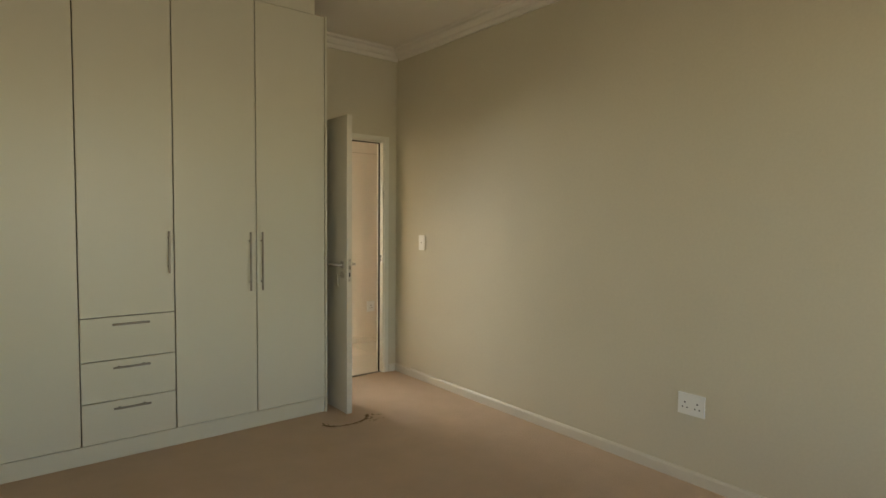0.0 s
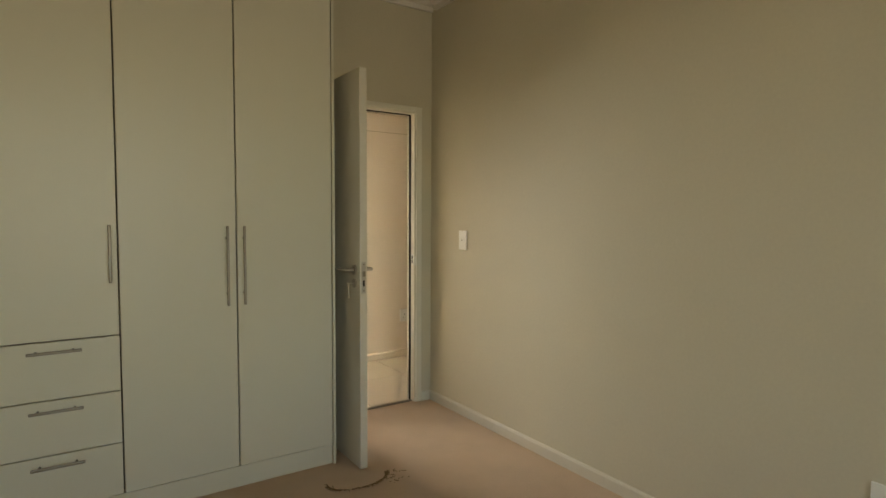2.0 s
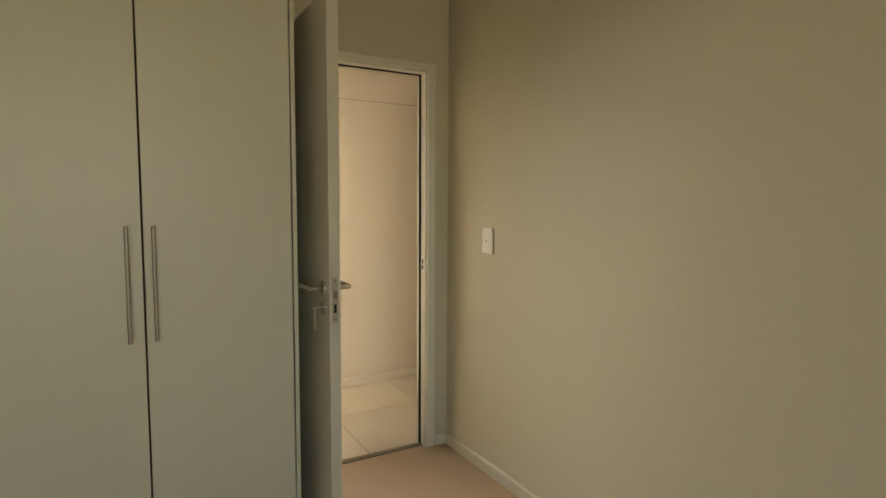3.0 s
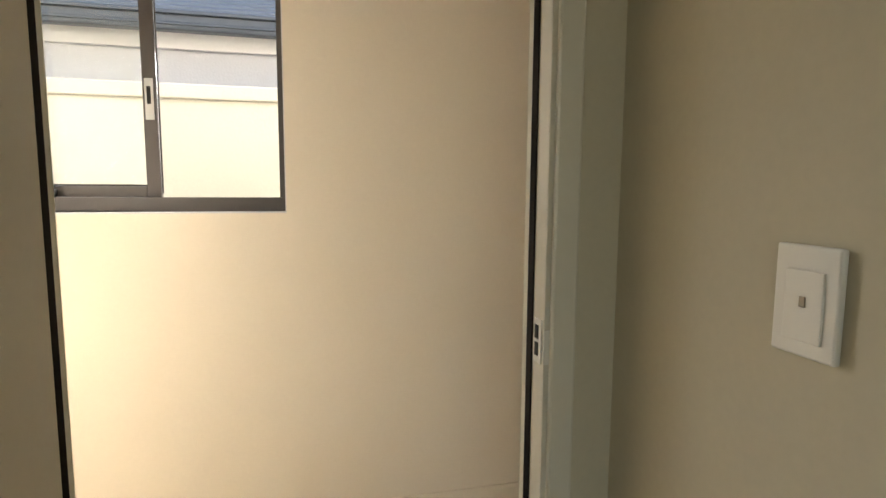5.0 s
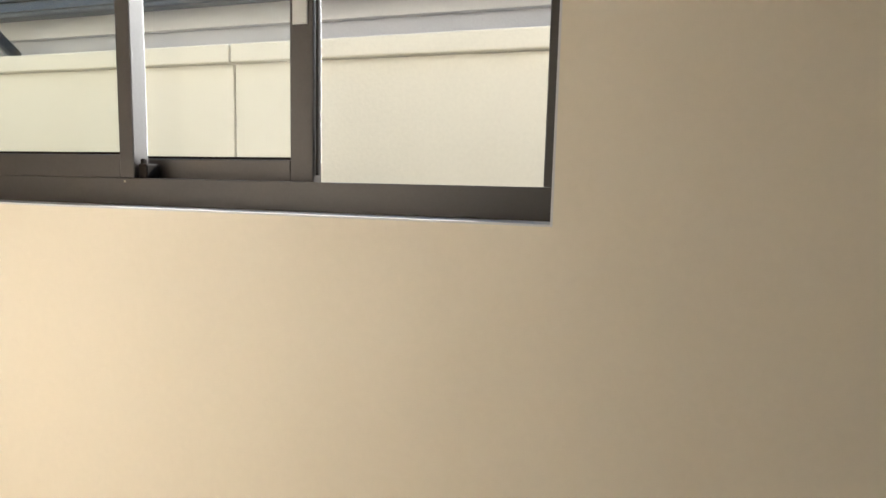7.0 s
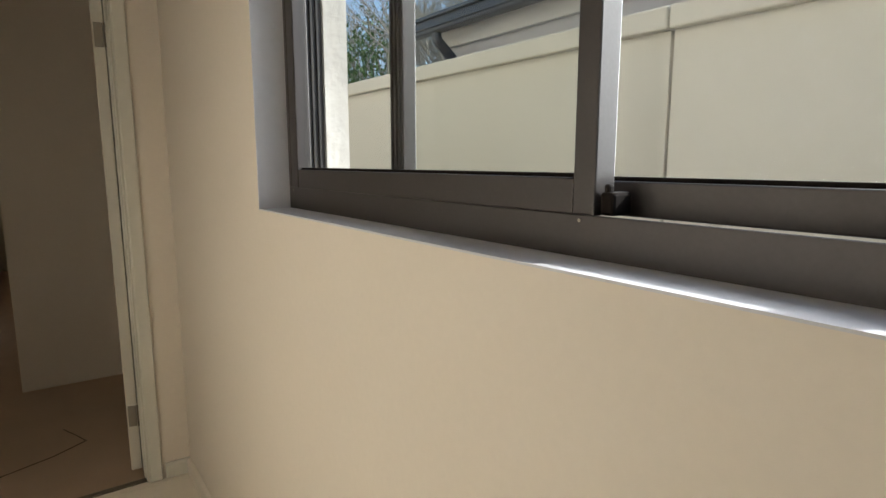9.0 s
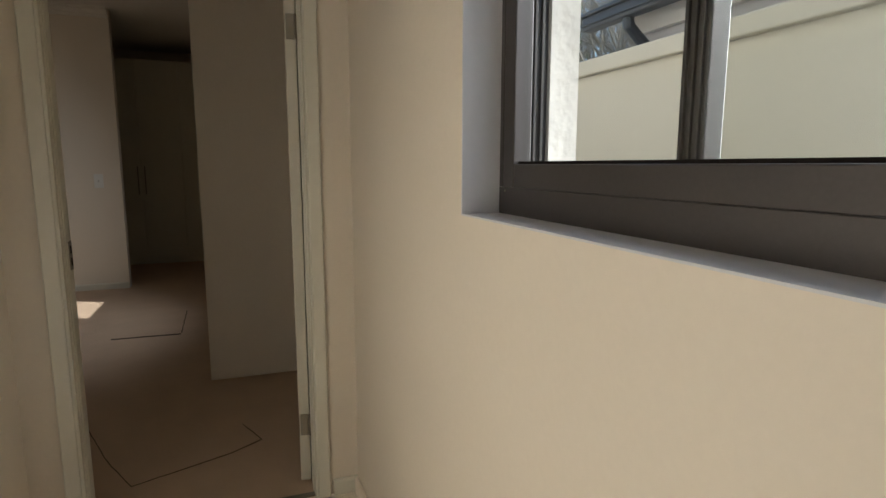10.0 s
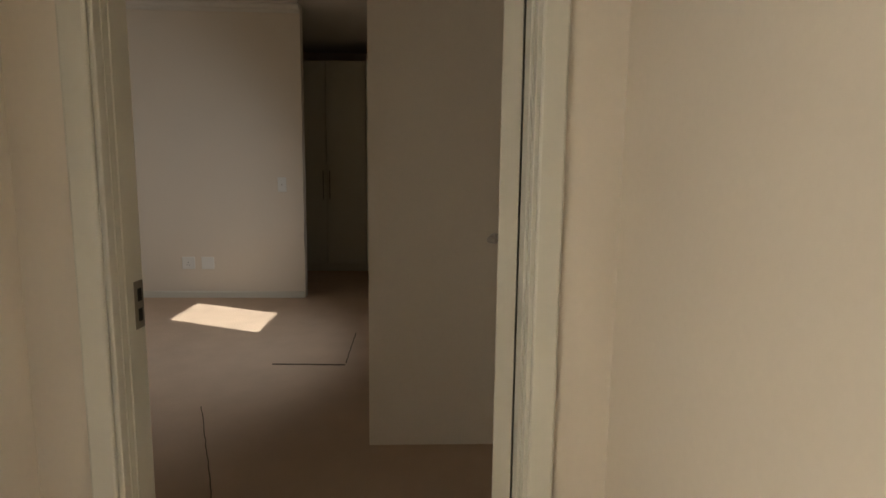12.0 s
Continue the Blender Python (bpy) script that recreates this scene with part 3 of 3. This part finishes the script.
for k in range(26):
    x, y = random.uniform(-0.86, -0.74), random.uniform(-0.99, -0.86)
    rod(bm, (x, y, 0.003), (x + random.uniform(-0.02, 0.02), y + random.uniform(-0.02, 0.02), 0.004), 0.0022, 0.001, 4)
part("fringe", bm, fray_mat, offcut, "brown frayed jute threads")


def carpet_seam(points, wobble, wide):
    bm = bmesh.new()
    fine = []
    for (x0, y0), (x1, y1) in zip(points, points[1:]):
        n = max(2, int(math.hypot(x1 - x0, y1 - y0) / 0.05))
        fine += [(x0 + (x1 - x0) * i / n + random.uniform(-wobble, wobble), y0 + (y1 - y0) * i / n + random.uniform(-wobble, wobble)) for i in range(n)]
    fine.append(points[-1])
    for a, b in zip(fine, fine[1:]):
        rod(bm, (*a, 0.001), (*b, 0.001), wide, wide * 0.9, 5)
    return tagged(part("carpet_seam", bm, seam_mat), "thin dark frayed seam line lying in the carpet", "carpet seam", "carpet seams")


carpet_seam([(-5.875, -0.130), (-5.86, 0.335)], 0.003, 0.007)
carpet_seam([(-5.90, 0.335), (-6.59, 0.325)], 0.003, 0.004)
carpet_seam([(-5.218, -0.336), (-4.555, -0.054), (-3.935, 0.195), (-3.685, 0.325)], 0.002, 0.0025)
carpet_seam([(-3.685, 0.325), (-3.83, 0.70), (-3.915, 0.828)], 0.002, 0.0025)
carpet_seam([(-3.917, 0.830), (-4.112, 0.751)], 0.002, 0.0025)

# ---- outside ----
bm = bmesh.new()
bmesh.ops.create_grid(bm, x_segments=8, y_segments=8, size=400, matrix=Matrix.Translation((0, 0, -0.16)))
tagged(part("ground", bm, paving_mat), "pale concrete paving running round the house", "ground", "", "structure")
YB, ZB = 2.60, 1.826
bwall = thing("boundary_wall", (-4, YB, -0.16), "cream plastered boundary wall with a projecting coping", "wall", "", "structure")
JOINTS = [-14.0, -10.6, -6.4, -2.14, 1.9, 6.0]
for a, b in zip(JOINTS, JOINTS[1:]):
    part("panel", box((a + 0.006, YB, -0.16), (b - 0.006, YB + 0.22, ZB - 0.080), 0.003), render_mat, bwall)
    part("coping", box((a + 0.004, YB - 0.035, ZB - 0.079), (b - 0.004, YB + 0.25, ZB), 0.008), render_mat, bwall)
HY = 3.75
house = thing("neighbour_house", (0, HY + 2, -0.16), "single-storey house with grey plaster and dark gutter", "house")
part("wall", box((-4.98, HY, -0.16), (8, HY + 7, 2.38)), lilac_mat, house)
part("fascia", box((-5.05, HY - 0.06, 2.25), (8.2, HY - 0.01, 2.39), 0.004), fascia_mat, house, "pale fascia board")
gut = part("gutter", slab(slab(box((-5.35, HY - 0.31, 2.325), (8.3, HY - 0.20, 2.44), 0.02), (-5.352, HY - 0.325, 2.355), (8.302, HY - 0.198, 2.375), 0.006), (-5.355, HY - 0.34, 2.425), (8.305, HY - 0.19, 2.452), 0.006), gutter_mat, house, "blue-grey metal gutter")
part("soffit", box((-5.1, HY - 0.20, 2.392), (8.2, HY - 0.002, 2.41)), fascia_mat, house)
part("downpipe", bent(bmesh.new(), [(-4.85, HY - 0.25, 2.34), (-4.85, HY - 0.24, 2.27), (-4.85, HY - 0.08, 2.14), (-4.85, HY - 0.08, -0.14)], 0.042), gutter_mat, house, "dark metal downpipe")
bm = bmesh.new()
q = [(-5.35, HY - 0.25, 2.44), (8.3, HY - 0.25, 2.44), (8.3, HY + 3.5, 4.18), (-2.0, HY + 3.5, 4.18), (-5.35, HY + 7.2, 2.44), (8.3, HY + 7.2, 2.44)]
v = [bm.verts.new(p) for p in q]
for f in ((0, 1, 2, 3), (0, 3, 4), (3, 2, 5, 4), (1, 5, 2), (0, 4, 5, 1)):
    bm.faces.new([v[i] for i in f])
roof = part("roof", bm, roof_mat, house)
for k in range(6):
    y = HY - 0.20 + k * 0.16
    part("roof_course", box((-5.25 + k * 0.12, y, 2.445 + k * 0.0743 + 0.006), (8.2, y + 0.15, 2.48 + k * 0.0743 + 0.006), 0.006), roof_mat, roof)


def bare_tree(x, y, height, seed):
    random.seed(seed)
    e = thing("bare_tree", (x, y, -0.16), "leafless grey tree with a dense tangle of twigs", "tree", "bare trees behind the wall")
    trunk, crown = bmesh.new(), bmesh.new()

    def grow(bm, p, d, length, r, depth):
        q = p + d * length
        rod(bm, p, q, r, r * 0.7, 5 if depth > 1 else 4)
        if depth == 0:
            return
        for _ in range(3 if depth > 1 else 4):
            n = (d + Vector((random.uniform(-0.8, 0.8), random.uniform(-0.8, 0.8), random.uniform(-0.25, 0.6)))).normalized()
            grow(crown, p + d * length * random.uniform(0.55, 1.0), n, length * random.uniform(0.55, 0.8), r * 0.55, depth - 1)
    grow(trunk, Vector((x, y, -0.16)), Vector((random.uniform(-0.1, 0.1), 0, 1)).normalized(), height * 0.36, height * 0.014, 5)
    part("trunk", trunk, bark_mat, e)
    part("crown", crown, bark_mat, e)


for k, (x, y, h) in enumerate(((-13.5, 9.0, 6.5), (-11.6, 8.0, 6.0), (-12.6, 11.0, 7.5), (-10.2, 10.5, 7.0), (-15.0, 12.0, 7.5), (-9.0, 13.0, 7.0), (-9.8, 6.6, 5.6), (-10.8, 7.2, 6.0), (-12.2, 7.0, 6.0), (-8.8, 8.4, 6.2), (-11.4, 6.2, 5.2), (-9.4, 9.4, 6.8), (-10.4, 8.6, 6.4), (-11.0, 9.6, 7.0), (-12.8, 9.2, 7.2), (-13.4, 7.6, 6.4), (-9.6, 7.6, 5.8), (-14.4, 10.0, 7.4))):
    bare_tree(x, y, h, 20 + k)
random.seed(9)
bush = thing("green_shrub", (-10.5, 5.8, -0.16), "bright green leafy shrub behind the boundary wall", "shrub")
stems, leaves = bmesh.new(), bmesh.new()
for k in range(16):
    tip = Vector((-10.5 + random.uniform(-0.9, 0.9), 5.8 + random.uniform(-0.5, 0.5), random.uniform(2.2, 3.7)))
    rod(stems, (-10.5 + random.uniform(-0.2, 0.2), 5.8, -0.16), tip, 0.025, 0.006, 5)
    for _ in range(130):
        c = tip + Vector((random.gauss(0, 0.2), random.gauss(0, 0.2), random.gauss(-0.1, 0.28)))
        m = Matrix.Translation(c) @ Euler([random.uniform(0, 6.3) for _ in range(3)]).to_matrix().to_4x4()
        s = random.uniform(0.03, 0.06)
        vs = [leaves.verts.new(m @ Vector(p)) for p in ((-s, 0, 0), (0, -s * 0.5, 0.01), (s, 0, 0), (0, s * 0.5, 0.01))]
        leaves.faces.new(vs)
part("stem", stems, bark_mat, bush)
part("foliage", leaves, green_mat, bush)

# ---- floor tiles ----
TW, tile_mesh = 0.58, {}
for i in range(-6, 4):
    for j in range(-1, 2):
        x0, x1 = max(-0.43 + i * TW, DX - 0.011), min(-0.43 + (i + 1) * TW, 1.6)
        y0, y1 = max(0.65 + j * TW, 0.046), min(0.65 + (j + 1) * TW, HALL1)
        if x1 - x0 < 0.02 or y1 - y0 < 0.02:
            continue
        key = (round(x1 - x0, 3), round(y1 - y0, 3))
        if key not in tile_mesh:
            t = part("tile", box((-key[0] / 2 + 0.0015, -key[1] / 2 + 0.0015, -0.009), (key[0] / 2 - 0.0015, key[1] / 2 - 0.0015, 0.0), 0.001), tile_mat)
            tile_mesh[key] = t.data
        else:
            t = new("tile", tile_mesh[key])
        t.location = ((x0 + x1) / 2, (y0 + y1) / 2, 0)
        t.parent = hall_floor
